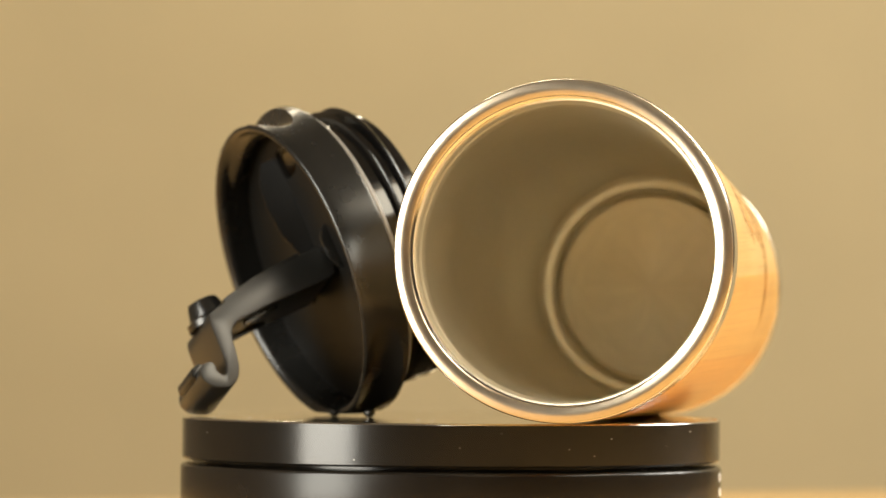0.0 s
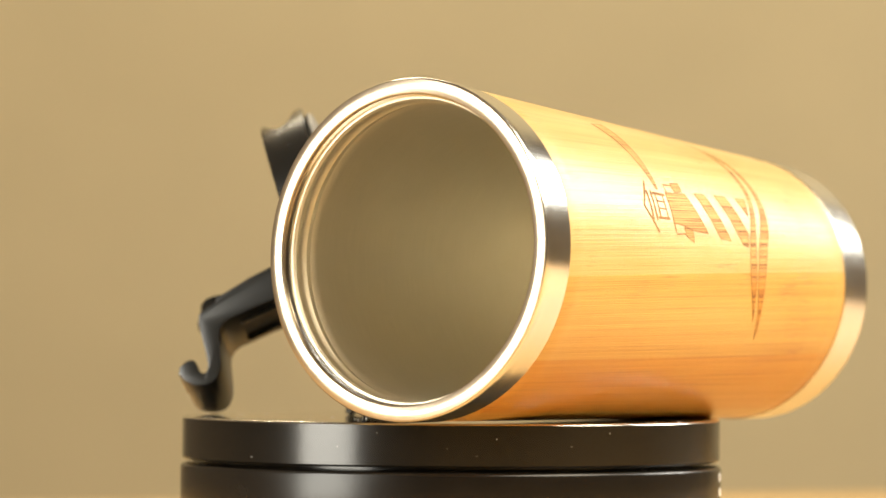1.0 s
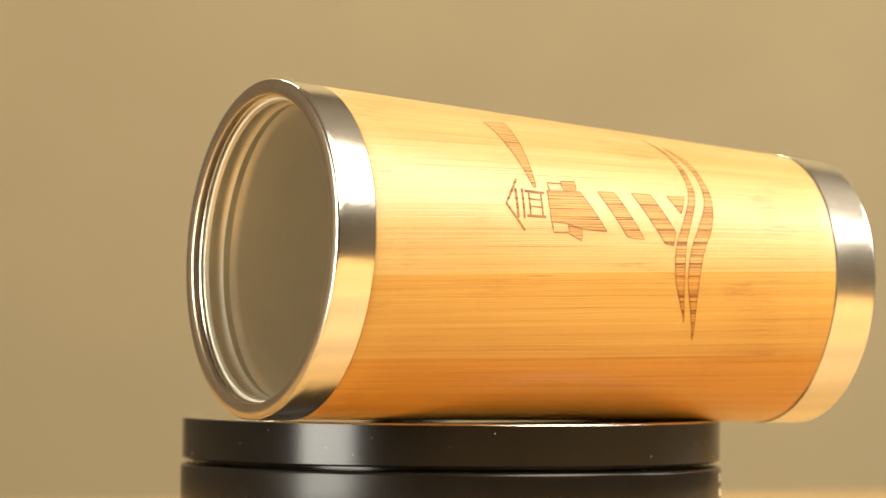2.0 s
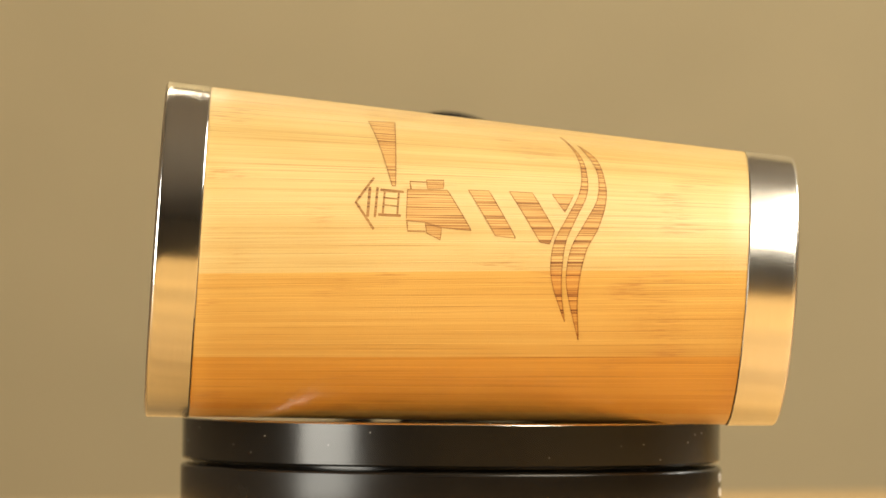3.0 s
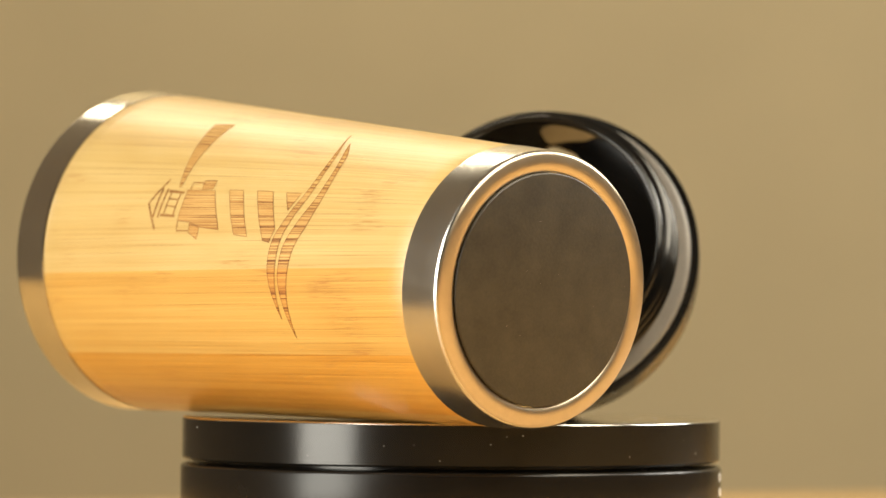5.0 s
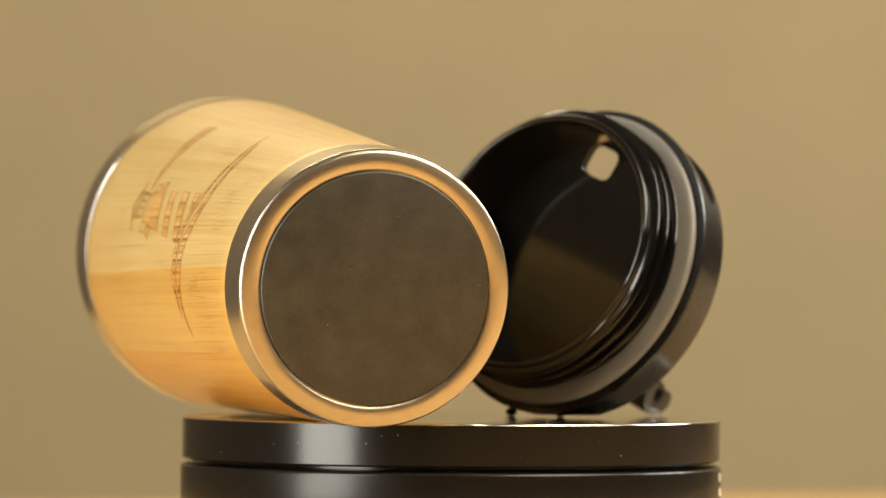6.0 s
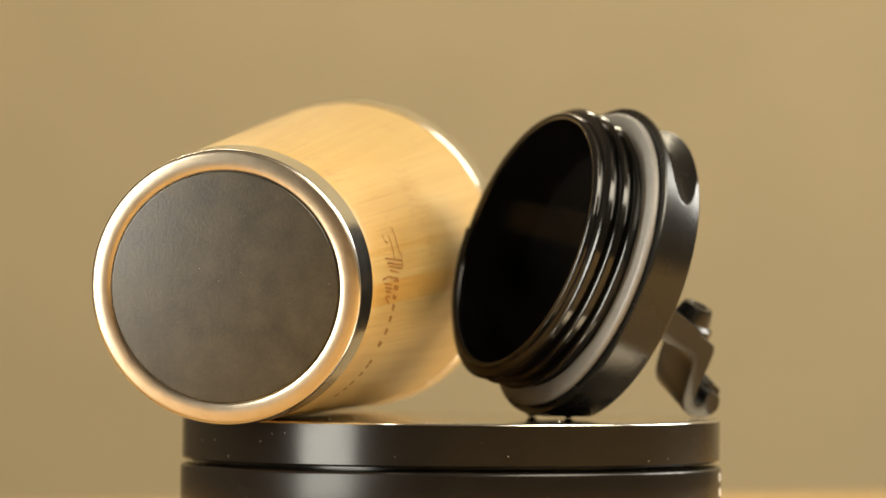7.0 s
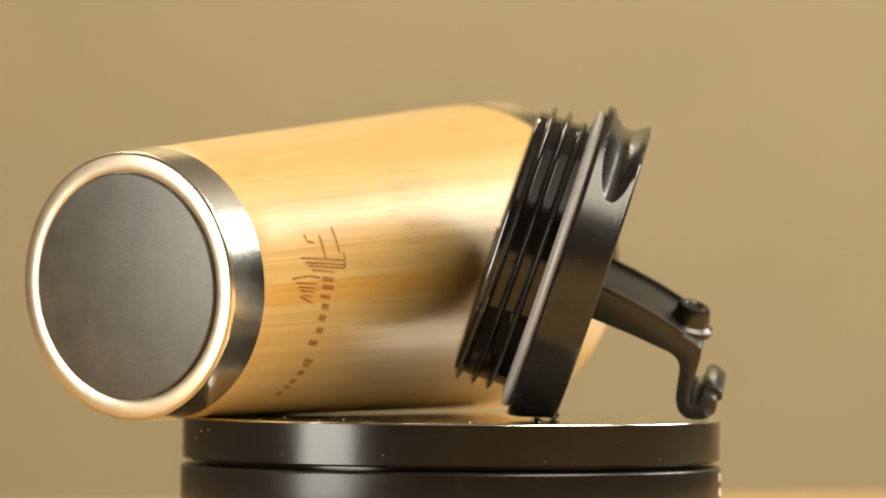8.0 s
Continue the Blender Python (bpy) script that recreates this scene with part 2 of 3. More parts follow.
def glazed(number, x0, x1, face, wy0, wy1, wz0, wz1, words):
    win = tagged(new("window_" + number), words, kind="structure")
    f0, f1 = sorted((face * 0.03 + (x0 if face > 0 else x1), face * 0.08 + (x0 if face > 0 else x1)))
    bm = bmesh.new()
    for d in ((wy0, wy0 + 0.05, wz0, wz1), (wy1 - 0.05, wy1, wz0, wz1), (wy0 + 0.05, wy1 - 0.05, wz0, wz0 + 0.05), (wy0 + 0.05, wy1 - 0.05, wz1 - 0.05, wz1)):
        box(bm, f0, f1, *d, bevel=0.004)
    part("window_frame", bm, M_WHITE, win, smooth=False)
    xm = (f0 + f1) / 2
    pane = part("pane", box(bmesh.new(), xm - 0.003, xm + 0.003, wy0 + 0.05, wy1 - 0.05, wz0 + 0.05, wz1 - 0.05), M_GLASS, win, smooth=False)
    pane.visible_shadow = False


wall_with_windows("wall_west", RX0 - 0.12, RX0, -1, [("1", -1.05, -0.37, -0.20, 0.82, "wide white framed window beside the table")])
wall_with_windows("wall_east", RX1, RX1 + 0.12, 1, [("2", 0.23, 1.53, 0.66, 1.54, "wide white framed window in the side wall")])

# unseen fixture, added only to brighten the far wall
strip = tagged(new("wall_fill_strip"), "long white strip light, unseen, added to brighten the far wall", "ceiling light")
strip.location = (-0.45, 1.75, RZ1)
part("housing", box(bmesh.new(), -0.48, 0.48, -0.11, 0.11, -0.045, 0.0, 0.004), M_WHITE, strip, smooth=False)
part("diffuser", box(bmesh.new(), -0.45, 0.45, -0.08, 0.08, -0.052, -0.046), M_LAMP, strip, smooth=False)

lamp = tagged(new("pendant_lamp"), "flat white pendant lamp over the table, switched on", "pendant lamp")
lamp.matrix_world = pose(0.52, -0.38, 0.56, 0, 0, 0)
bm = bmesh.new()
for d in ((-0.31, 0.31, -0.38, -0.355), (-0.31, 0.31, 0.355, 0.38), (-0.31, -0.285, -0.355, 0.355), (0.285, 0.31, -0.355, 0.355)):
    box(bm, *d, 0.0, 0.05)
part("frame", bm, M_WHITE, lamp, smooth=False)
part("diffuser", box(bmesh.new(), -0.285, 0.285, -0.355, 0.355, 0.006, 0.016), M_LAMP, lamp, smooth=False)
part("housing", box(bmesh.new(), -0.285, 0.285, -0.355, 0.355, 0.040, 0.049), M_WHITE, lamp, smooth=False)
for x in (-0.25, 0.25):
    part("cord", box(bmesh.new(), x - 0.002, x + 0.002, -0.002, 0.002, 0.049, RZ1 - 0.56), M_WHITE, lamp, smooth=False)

# ---- the table ----
TX0, TX1, TY0, TY1 = -0.36, 0.90, -0.95, 0.45
table = tagged(new("table"), "orange-brown wooden table under the turntable", "table")
table.matrix_world = pose(0, 0, RZ0, 0, 0, 25)
TH = TABLE_Z - RZ0
part("tabletop", box(bmesh.new(), TX0, TX1, TY0, TY1, TH - 0.03, TH, 0.004), M_TABLE, table, smooth=False)
for x in (TX0 + 0.08, TX1 - 0.08):
    for y in (TY0 + 0.08, TY1 - 0.08):
        part("leg", box(bmesh.new(), x - 0.03, x + 0.03, y - 0.03, y + 0.03, 0.0, TH - 0.03, 0.003), M_TABLE, table, smooth=False)

# ---- the turntable ----
turntable = tagged(new("turntable"), "round satin black display turntable on a wooden table", "turntable")
turntable.location = (0, 0, TABLE_Z)
TT = -TABLE_Z                         # its height
H_P = 0.0110
GAP = 0.0011
base_profile = [(0.0, TT - H_P - GAP), (0.0692, TT - H_P - GAP)] + arc(0.0692, TT - H_P - GAP - 0.0012, 0.0012, 90, 0, 4) + [(0.0704, 0.006), (0.0694, 0.004), (0.0694, 0.0), (0.0, 0.0)]
base = part("base", spun(base_profile, 160, closed=False), M_BASE, turntable, "dark brown-black lower drum with a faint sheen")
part("spindle", spun([(0.0, TT - H_P + 0.0005), (0.060, TT - H_P + 0.0005), (0.060, TT - H_P - GAP - 0.0005), (0.0, TT - H_P - GAP - 0.0005)], 96, closed=False), M_PLATTER, turntable)
platter = new("platter")
platter.parent = turntable
part("rim", spun([(0.0700, -0.00045), (0.0700, -H_P + 0.0005), (0.0695, -H_P), (0.066, -H_P), (0.066, -0.0008), (0.0690, -0.0008)], 160, closed=True), M_PLATTER, platter)
# the glint on the platter's bevel, made as a bright steel ring
part("edge_glint_ring", spun([(0.0700, -0.00043), (0.06985, -0.00015), (0.0696, 0.0), (0.0687, 0.0), (0.0687, -0.0007), (0.0692, -0.0007)], 160), M_STEEL, platter, "thin steel ring standing in for the glint along the bevel")
part("top_plate", spun([(0.0, 0.0), (0.0686, 0.0), (0.0686, -0.001), (0.0, -0.001)], 160, closed=False), M_TOP, platter)
# white printing on the drum, too small to read
for z, rows in ((0.0137, ((-7.4, 1.4), (-9.2, 1.2))), (0.0176, ((-7.2, 1.3), (-9.0, 1.6)))):
    for a0, wid in rows:
        bm = bmesh.new()
        vs = []
        for dz in (0.0, -0.0022):
            for k in range(3):
                a = radians(a0 + wid * (k - 1) / 2)
                vs.append(bm.verts.new((0.07045 * math.cos(a), 0.07045 * math.sin(a), TT - z + dz)))
        for k in range(2):
            bm.faces.new((vs[k], vs[k + 1], vs[k + 4], vs[k + 3]))
        part("printed_bar", bm, M_PRINT, base, "small white printed bar")
rng = random.Random(4)
bm = bmesh.new()
for k in range(26):
    a, z = rng.uniform(0, 2 * math.pi), rng.uniform(-0.010, -0.0015)
    r = 0.07005
    bmesh.ops.create_icosphere(bm, subdivisions=1, radius=rng.uniform(0.00006, 0.00014), matrix=Matrix.Translation((r * math.cos(a), r * math.sin(a), z)))
for k in range(60):
    a, rr = rng.uniform(0, 2 * math.pi), 0.068 * math.sqrt(rng.random())
    bmesh.ops.create_icosphere(bm, subdivisions=1, radius=rng.uniform(0.00008, 0.00018), matrix=Matrix.Translation((rr * math.cos(a), rr * math.sin(a), 0.0001)))
tagged(part("dust", bm, M_DUST, platter, "pale specks of dust"), kind="stuff")


# ---- the tumbler, lying on its side; its axis is local z, from the mouth to the bottom ----
CUP_L, R_MOUTH, R_BOTTOM = 0.15941, 0.04253, 0.03425
SLOPE = (R_MOUTH - R_BOTTOM) / CUP_L
BAND_A, BAND_B = 0.0111, 0.1468


def cone_r(z):
    return R_MOUTH - SLOPE * z


tumbler = tagged(new("tumbler"), "bamboo and steel travel tumbler lying on the turntable, lid off", "tumbler")
WOOD_IN = 0.0002
n_w = 24
wood = [(cone_r(BAND_A) - WOOD_IN - 0.0015, BAND_A), (cone_r(BAND_A) - WOOD_IN - 0.0001, BAND_A + 0.00005)]
wood += [(cone_r(z) - WOOD_IN, z) for z in np.linspace(BAND_A + 0.0003, BAND_B - 0.0003, n_w)]
wood += [(cone_r(BAND_B) - WOOD_IN - 0.0001, BAND_B - 0.00005), (cone_r(BAND_B) - WOOD_IN - 0.0015, BAND_B)]
sleeve = part("bamboo_sleeve", spun(wood, 192), M_BAMBOO, tumbler, "laminated bamboo sleeve with fine lengthwise grain")

rim_profile = [(cone_r(BAND_A) - 0.0016, BAND_A - 0.0001), (cone_r(BAND_A) - 0.0002, BAND_A - 0.0001), (cone_r(BAND_A), BAND_A - 0.0003)]
rim_profile += [(cone_r(z), z) for z in (0.008, 0.005, 0.0025)]
rim_profile += arc(R_MOUTH - 0.0009, 0.0009, 0.0009, 0, -45, 3)
lip_profile = arc(R_MOUTH - 0.0009, 0.0009, 0.0009, -45, -85, 3) + [(R_MOUTH - 0.0014, -0.00021), (R_MOUTH - 0.0022, -0.00031), (R_MOUTH - 0.0030, -0.00022)]
lip_profile += arc(R_MOUTH - 0.0036, 0.0006, 0.0006, 270, 190, 4) + [(0.0385, 0.0016), (0.0400, 0.0016), (0.0415, 0.0012)]
part("lip", spun(lip_profile, 192), M_SATIN, tumbler, "satin steel drinking lip")
rim_profile += [(0.0380, 0.0022), (0.0380, 0.0070), (0.0386, 0.0078)]
part("rim_band", spun(rim_profile, 192), M_STEEL, tumbler, "brushed steel rim band")
# inner wall with two rolled thread grooves under the lip, down to a stepped floor
inner = [(0.0382, 0.0030), (0.0375, 0.0032), (0.0371, 0.0040), (0.0374, 0.0052), (0.0377, 0.0062), (0.0374, 0.0072), (0.0369, 0.0080), (0.0371, 0.0092), (0.0373, 0.0100), (0.0368, 0.0112), (0.0366, 0.0125)]
inner += [(0.0366 - 0.0064 * (z - 0.0125) / 0.131, z) for z in np.linspace(0.025, 0.1435, 12)]
inner += arc(0.0284, 0.1435, 0.0014, 0, 90, 4) + [(0.0272, 0.1452), (0.0264, 0.1440), (0.0254, 0.1436), (0.0244, 0.1446), (0.018, 0.1450), (0.009, 0.1451), (0.0, 0.1451)]
outer = [(0.0, 0.1458), (0.030, 0.1458), (0.0312, 0.143), (0.0374, 0.0125), (0.0382, 0.0080)]
part("liner", spun(inner + outer, 160, closed=False), M_LINER, tumbler, "brushed steel inner wall")

foot = [(cone_r(BAND_B) - 0.0016, BAND_B + 0.0001), (cone_r(BAND_B) - 0.0002, BAND_B + 0.0001), (cone_r(BAND_B), BAND_B + 0.0003), (cone_r(0.152), 0.152)]
foot += arc(R_BOTTOM - 0.0014, CUP_L - 0.0014, 0.0014, 0, 45, 4) + [(0.0325, CUP_L - 0.0012), (0.0293, CUP_L - 0.0012), (0.0, CUP_L - 0.0012), (0.0, CUP_L - 0.006), (0.030, CUP_L - 0.006)]
ring = arc(R_BOTTOM - 0.0014, CUP_L - 0.0014, 0.0014, 45, 85, 4) + [(0.0324, CUP_L + 0.00010), (0.0316, CUP_L + 0.00020), (0.0308, CUP_L + 0.00022), (0.0300, CUP_L + 0.00016), (0.0294, CUP_L + 0.00004), (0.0290, CUP_L - 0.0002), (0.0290, CUP_L - 0.0011), (0.0322, CUP_L - 0.0010)]
part("base_ring", spun(ring, 192), M_SATIN, tumbler, "satin steel ring round the pad")
part("base_band", spun(foot, 192, closed=False), M_FOOT, tumbler, "brushed steel bottom cap")
pad = [(0.0, CUP_L - 0.0011), (0.0288, CUP_L - 0.0011), (0.0288, CUP_L + 0.0001)] + arc(0.0283, CUP_L + 0.0001, 0.0005, 0, 90, 3) + [(0.0, CUP_L + 0.0006)]
part("rubber_pad", spun(pad, 128, closed=False), M_RUBBER, tumbler, "dark grey rubber anti-slip pad")


rng_pad = random.Random(9)
bm = bmesh.new()
for k in range(9):
    a, rr = rng_pad.uniform(0, 2 * math.pi), 0.0275 * math.sqrt(rng_pad.random())
    bmesh.ops.create_icosphere(bm, subdivisions=1, radius=rng_pad.uniform(0.00003, 0.00008), matrix=Matrix.Translation((rr * math.cos(a), rr * math.sin(a), CUP_L + 0.0006)))
tagged(part("lint", bm, M_DUST, tumbler, "pale specks of lint on the pad"), kind="stuff")


def on_cup(s_mm, deg, lift):
    z, a = s_mm / 1000.0, radians(deg)
    r = cone_r(z) - WOOD_IN + lift
    return Vector((r * math.cos(a), -r * math.sin(a), z))


def engraved(points, material, name, lift=0.00006):
    """A flat outline, given as millimetres from the mouth and degrees round the cup, wrapped on to the sleeve."""
    bm = bmesh.new()
    bm.faces.new([bm.verts.new((s, d, 0)) for s, d in points])
    lo, hi = min(d for _, d in points), max(d for _, d in points)
    step = math.floor(lo) + 1.0
    while step < hi:
        bmesh.ops.bisect_plane(bm, geom=bm.verts[:] + bm.edges[:] + bm.faces[:], plane_co=(0, step, 0), plane_no=(0, 1, 0))
        step += 1.5
    bmesh.ops.triangulate(bm, faces=bm.faces)
    for v in bm.verts:
        v.co = on_cup(v.co.x, v.co.y, lift)
    return part(name, bm, material, tumbler)


def stroke(points, width, material, name, closed=False, lift=0.00009):
    """A burnt line along points (millimetres, degrees) of the sleeve."""
    dense = []
    pts = points + points[:1] if closed else points
    for (s0, d0), (s1, d1) in zip(pts, pts[1:]):
        n = max(1, int(abs(d1 - d0) / 1.5), int(abs(s1 - s0) / 4))
        dense += [(s0 + (s1 - s0) * i / n, d0 + (d1 - d0) * i / n) for i in range(n)]
    dense.append(pts[-1])
    bm = bmesh.new()
    rows = []
    k = 0.66                                  # millimetres in a degree, near enough
    for i, (s, d) in enumerate(dense):
        a, b = dense[max(i - 1, 0)], dense[min(i + 1, len(dense) - 1)]
        tx, ty = b[0] - a[0], (b[1] - a[1]) * k
        ln = math.hypot(tx, ty) or 1.0
        ox, oy = -ty / ln * width / 2, tx / ln * width / 2 / k
        rows.append([bm.verts.new(on_cup(s + ox, d + oy, lift)), bm.verts.new(on_cup(s - ox, d - oy, lift))])
    for r0, r1 in zip(rows, rows[1:]):
        bm.faces.new((r0[0], r0[1], r1[1], r1[0]))
    return part(name, bm, material, tumbler)


def cut_shape(points, name, line=0.27):
    engraved(points, M_ENGRAVED, name)
    stroke(points, line, M_CUT, "burnt_outline", closed=True)


def smooth_line(points, n=5):
    """Catmull-Rom through the points."""
    out = []
    for i in range(len(points) - 1):
        p0, p1, p2, p3 = points[max(i - 1, 0)], points[i], points[i + 1], points[min(i + 2, len(points) - 1)]
        for k in range(n):
            t = k / n
            out.append(tuple(0.5 * (2 * b + (c - a) * t + (2 * a - 5 * b + 4 * c - d) * t * t + (3 * b - a - 3 * c + d) * t ** 3) for a, b, c, d in zip(p0, p1, p2, p3)))
    return out + [points[-1]]


# the engraved lighthouse, lying along the cup
cut_shape([(50.9, 62.7), (57.5, 64.5), (58.3, 29.4), (57.5, 29.3)], "engraved_beam")
stroke([(52.9, 32.0), (48.7, 21.5), (53.5, 12.0)], 0.6, M_CUT, "engraved_roof")
stroke([(52.0, 28.0), (51.8, 16.3)], 0.7, M_CUT, "engraved_line")
stroke([(53.9, 28.2), (53.6, 16.4)], 0.6, M_CUT, "engraved_line")
stroke([(54.6, 27.3), (60.4, 27.2)], 0.7, M_CUT, "engraved_line")
stroke([(54.4, 17.6), (60.0, 17.8)], 0.7, M_CUT, "engraved_line")
stroke([(55.7, 26.7), (55.5, 18.2)], 0.5, M_CUT, "engraved_line")
stroke([(59.2, 26.7), (59.1, 18.2)], 0.5, M_CUT, "engraved_line")
stroke([(55.7, 24.2), (59.2, 24.2)], 0.4, M_CUT, "engraved_line")
stroke([(55.7, 21.4), (59.2, 21.4)], 0.4, M_CUT, "engraved_line")
cut_shape([(61.3, 28.4), (71.2, 29.6), (77.6, 14.5), (70.3, 14.7), (66.0, 16.2), (61.4, 16.2)], "engraved_tower")
cut_shape([(65.9, 33.2), (70.2, 33.9), (70.2, 30.2), (66.2, 29.4)], "engraved_rail")
stroke([(62.2, 28.6), (61.8, 31.9), (66.2, 32.3)], 0.35, M_CUT, "engraved_line")
cut_shape([(66.2, 15.7), (70.2, 14.4), (70.1, 10.0), (66.6, 12.2)], "engraved_rail")
stroke([(61.6, 15.9), (61.9, 12.3), (66.3, 12.8)], 0.35, M_CUT, "engraved_line")
cut_shape([(76.4, 30.6), (81.5, 31.1), (88.7, 12.9), (83.7, 13.2)], "engraved_stripe")
cut_shape([(86.6, 31.7), (92.3, 32.1), (98.2, 17.2), (97.2, 11.7), (94.8, 12.1)], "engraved_stripe")
cut_shape([(97.3, 32.3), (102.7, 32.9), (100.6, 25.0)], "engraved_stripe")
WAVE_1 = smooth_line([(99.3, 69.3), (102.9, 56.5), (104.5, 45.5), (104.1, 34.0), (101.1, 22.4), (98.4, 12.9), (97.8, 3.1), (98.9, -5.4), (102.2, -17.6)])
WAVE_1R = smooth_line([(99.3, 69.3), (104.3, 54.1), (105.9, 42.7), (105.8, 32.9), (103.4, 22.7), (101.2, 13.3), (100.6, 3.4), (100.9, -7.3), (102.2, -17.6)])
WAVE_2 = smooth_line([(103.7, 62.6), (107.7, 49.6), (108.9, 40.4), (108.4, 30.8), (105.5, 20.6), (102.7, 11.2), (101.8, 1.4), (102.5, -7.2), (106.0, -25.0)])
WAVE_2R = smooth_line([(103.7, 62.6), (108.3, 53.2), (110.4, 40.6), (110.7, 31.1), (109.1, 19.9), (106.4, 10.5), (105.1, -0.5), (105.0, -11.4), (106.0, -25.0)])
cut_shape(WAVE_1 + WAVE_1R[-2:0:-1], "engraved_wave")
cut_shape(WAVE_2 + WAVE_2R[-2:0:-1], "engraved_wave")

# the small maker's mark on the other side: plain shapes, and bars for its lettering
for line, width in (([(123.1, 161.6), (122.4, 172.5)], 0.6), ([(128.9, 160.7), (128.3, 163.7), (125.9, 164.6)], 0.5), ([(117.4, 158.8), (116.7, 170.0)], 0.6),
                    ([(115.2, 169.3), (115.2, 175.9)], 0.6), ([(131.9, 170.4), (114.9, 173.0)], 0.45), ([(130.5, 172.4), (115.1, 174.8)], 0.45),
                    ([(129.6, 173.9), (115.5, 176.1)], 0.45), ([(128.5, 175.6), (119.6, 177.4)], 0.45), ([(136.2, 178.6), (130.0, 178.0), (125.4, 179.1)], 0.65),
                    ([(134.9, 180.4), (126.6, 181.6)], 0.4), ([(134.0, 182.1), (127.1, 183.2)], 0.4), ([(133.0, 183.8), (127.6, 184.7)], 0.4),
                    ([(131.9, 185.8), (128.0, 186.6)], 0.4), ([(133.2, 186.0), (128.2, 189.3)], 0.55)):
    stroke(line, width, M_CUT, "engraved_line", lift=0.00012)
for s, d, tall, thick in ((122.3, 180.0, 4.4, 0.8), (122.3, 183.2, 4.4, 0.8), (123.3, 187.0, 3.8, 0.7), (122.9, 191.2, 2.8, 1.1), (123.3, 195.9, 2.8, 1.1), (123.2, 201.3, 2.8, 1.1),
                          (124.3, 206.8, 3.6, 1.0), (122.8, 215.4, 3.6, 0.8), (122.8, 217.6, 3.2, 0.7), (122.9, 221.8, 2.6, 1.0), (123.6, 226.6, 2.6, 1.1), (124.0, 230.2, 2.6, 0.8), (124.4, 234.5, 2.4, 1.0)):
    stroke([(s + tall / 2, d - 0.5), (s - tall / 2, d + 0.5)], thick * 1.6, M_CUT, "engraved_bar", lift=0.00012)


# ---- the lid, leaning on its open flap; local z points out of its top, the finger scoop lies at SCOOP degrees from local y ----
SCOOP = radians(-22.0)
LID_PLACE = Matrix(((-0.80624, -0.18443, -0.56212, -0.00796), (-0.59160, 0.25051, 0.76633, 0.04197), (-0.00052, 0.95038, -0.31108, 0.0374), (0, 0, 0, 1)))
lid = tagged(new("lid"), "black plastic tumbler lid standing on edge, flap open", "lid")
N_DIR = Vector((math.sin(SCOOP), math.cos(SCOOP), 0))
W_DIR = Vector((math.cos(SCOOP), -math.sin(SCOOP), 0))


def lid_warp(r, z, a):
    """A finger scoop in the skirt, a smaller one near the opposite side, and the flat on which the lid stands."""
    d = (math.pi / 2 - a - SCOOP + math.pi) % (2 * math.pi) - math.pi
    d2 = math.radians(139) - (math.pi / 2 - a)
    d2 = abs((d2 + math.pi) % (2 * math.pi) - math.pi)
    q1, q2 = abs(math.degrees(d)) / 43.0, math.degrees(d2) / 27.0
    q = min(q1, q2)
    if r > 0.0372 and q < 1.0:
        span = 1 - q ** 3
        depth = 0.0052 if q1 < q2 else 0.0024
        mid = -0.0054
        half = 0.0051 * max(span, 0.02) ** 0.5
        u = (z - mid) / half
        if abs(u) < 1:
            dent = depth * span * (1 - u * u)
            r = r - dent if r > 0.0385 else min(r, 0.0404 - dent)
    low = (-0.0367 + 0.311 * z) / 0.9504            # the level of the platter under the leaning lid
    if r * math.sin(a) < low:
        r = low / math.sin(a)
    return r


skirt = [(0.0374 + 0.0002 * k / 20, -0.0090 + 0.0070 * k / 20) for k in range(21)] + [(0.0381, -0.0006)] + arc(0.0392, -0.0010, 0.0010, 110, 20, 4)
skirt += [(0.04015 + 0.00175 * (k / 70) ** 0.8, -0.0012 - 0.0102 * k / 70) for k in range(71)]
skirt += [(0.0418, -0.0119), (0.0400, -0.0120), (0.0360, -0.0120)]
cap_body = part("skirt", spun(skirt, 540, lid_warp), M_BLACK, lid, "matte black skirt with a finger scoop")
# the floor of the top, with the drinking hole through it


def lid_disc(top, thick):
    """A round plate across the lid, pierced by the drinking hole."""
    bm = bmesh.new()
    hole_c = N_DIR * 0.0265 + W_DIR * 0.0085
    n_a = 120
    outer_ring, inner_ring = [], []
    for i in range(n_a):
        a = 2 * math.pi * i / n_a
        d = N_DIR * math.cos(a) + W_DIR * math.sin(a)
        k = (abs(math.cos(a)) ** 4 / 0.0042 ** 4 + abs(math.sin(a)) ** 4 / 0.0052 ** 4) ** -0.25
        inner_ring.append(hole_c + d * k)
        b = hole_c.dot(d)
        outer_ring.append(hole_c + d * (-b + math.sqrt(b * b + 0.0374 ** 2 - hole_c.length_squared)))
    lev = []
    for z in (top, top - thick):
        lev.append(([bm.verts.new((p.x, p.y, z)) for p in inner_ring], [bm.verts.new((p.x, p.y, z)) for p in outer_ring]))
    for i in range(n_a):
        j = (i + 1) % n_a
        for inn, out in lev:
            bm.faces.new((inn[i], inn[j], out[j], out[i]))
        for k in (0, 1):
            bm.faces.new((lev[0][k][i], lev[0][k][j], lev[1][k][j], lev[1][k][i]))
    return bm


part("lid_floor", lid_disc(-0.0090, 0.0010), M_DULL, lid)
part("lid_lining", lid_disc(-0.0101, 0.0008), M_GLOSS, lid, "glossy black inner lining")
# the ears beside the flap's pivot, and the ridge that runs from it to the drinking hole


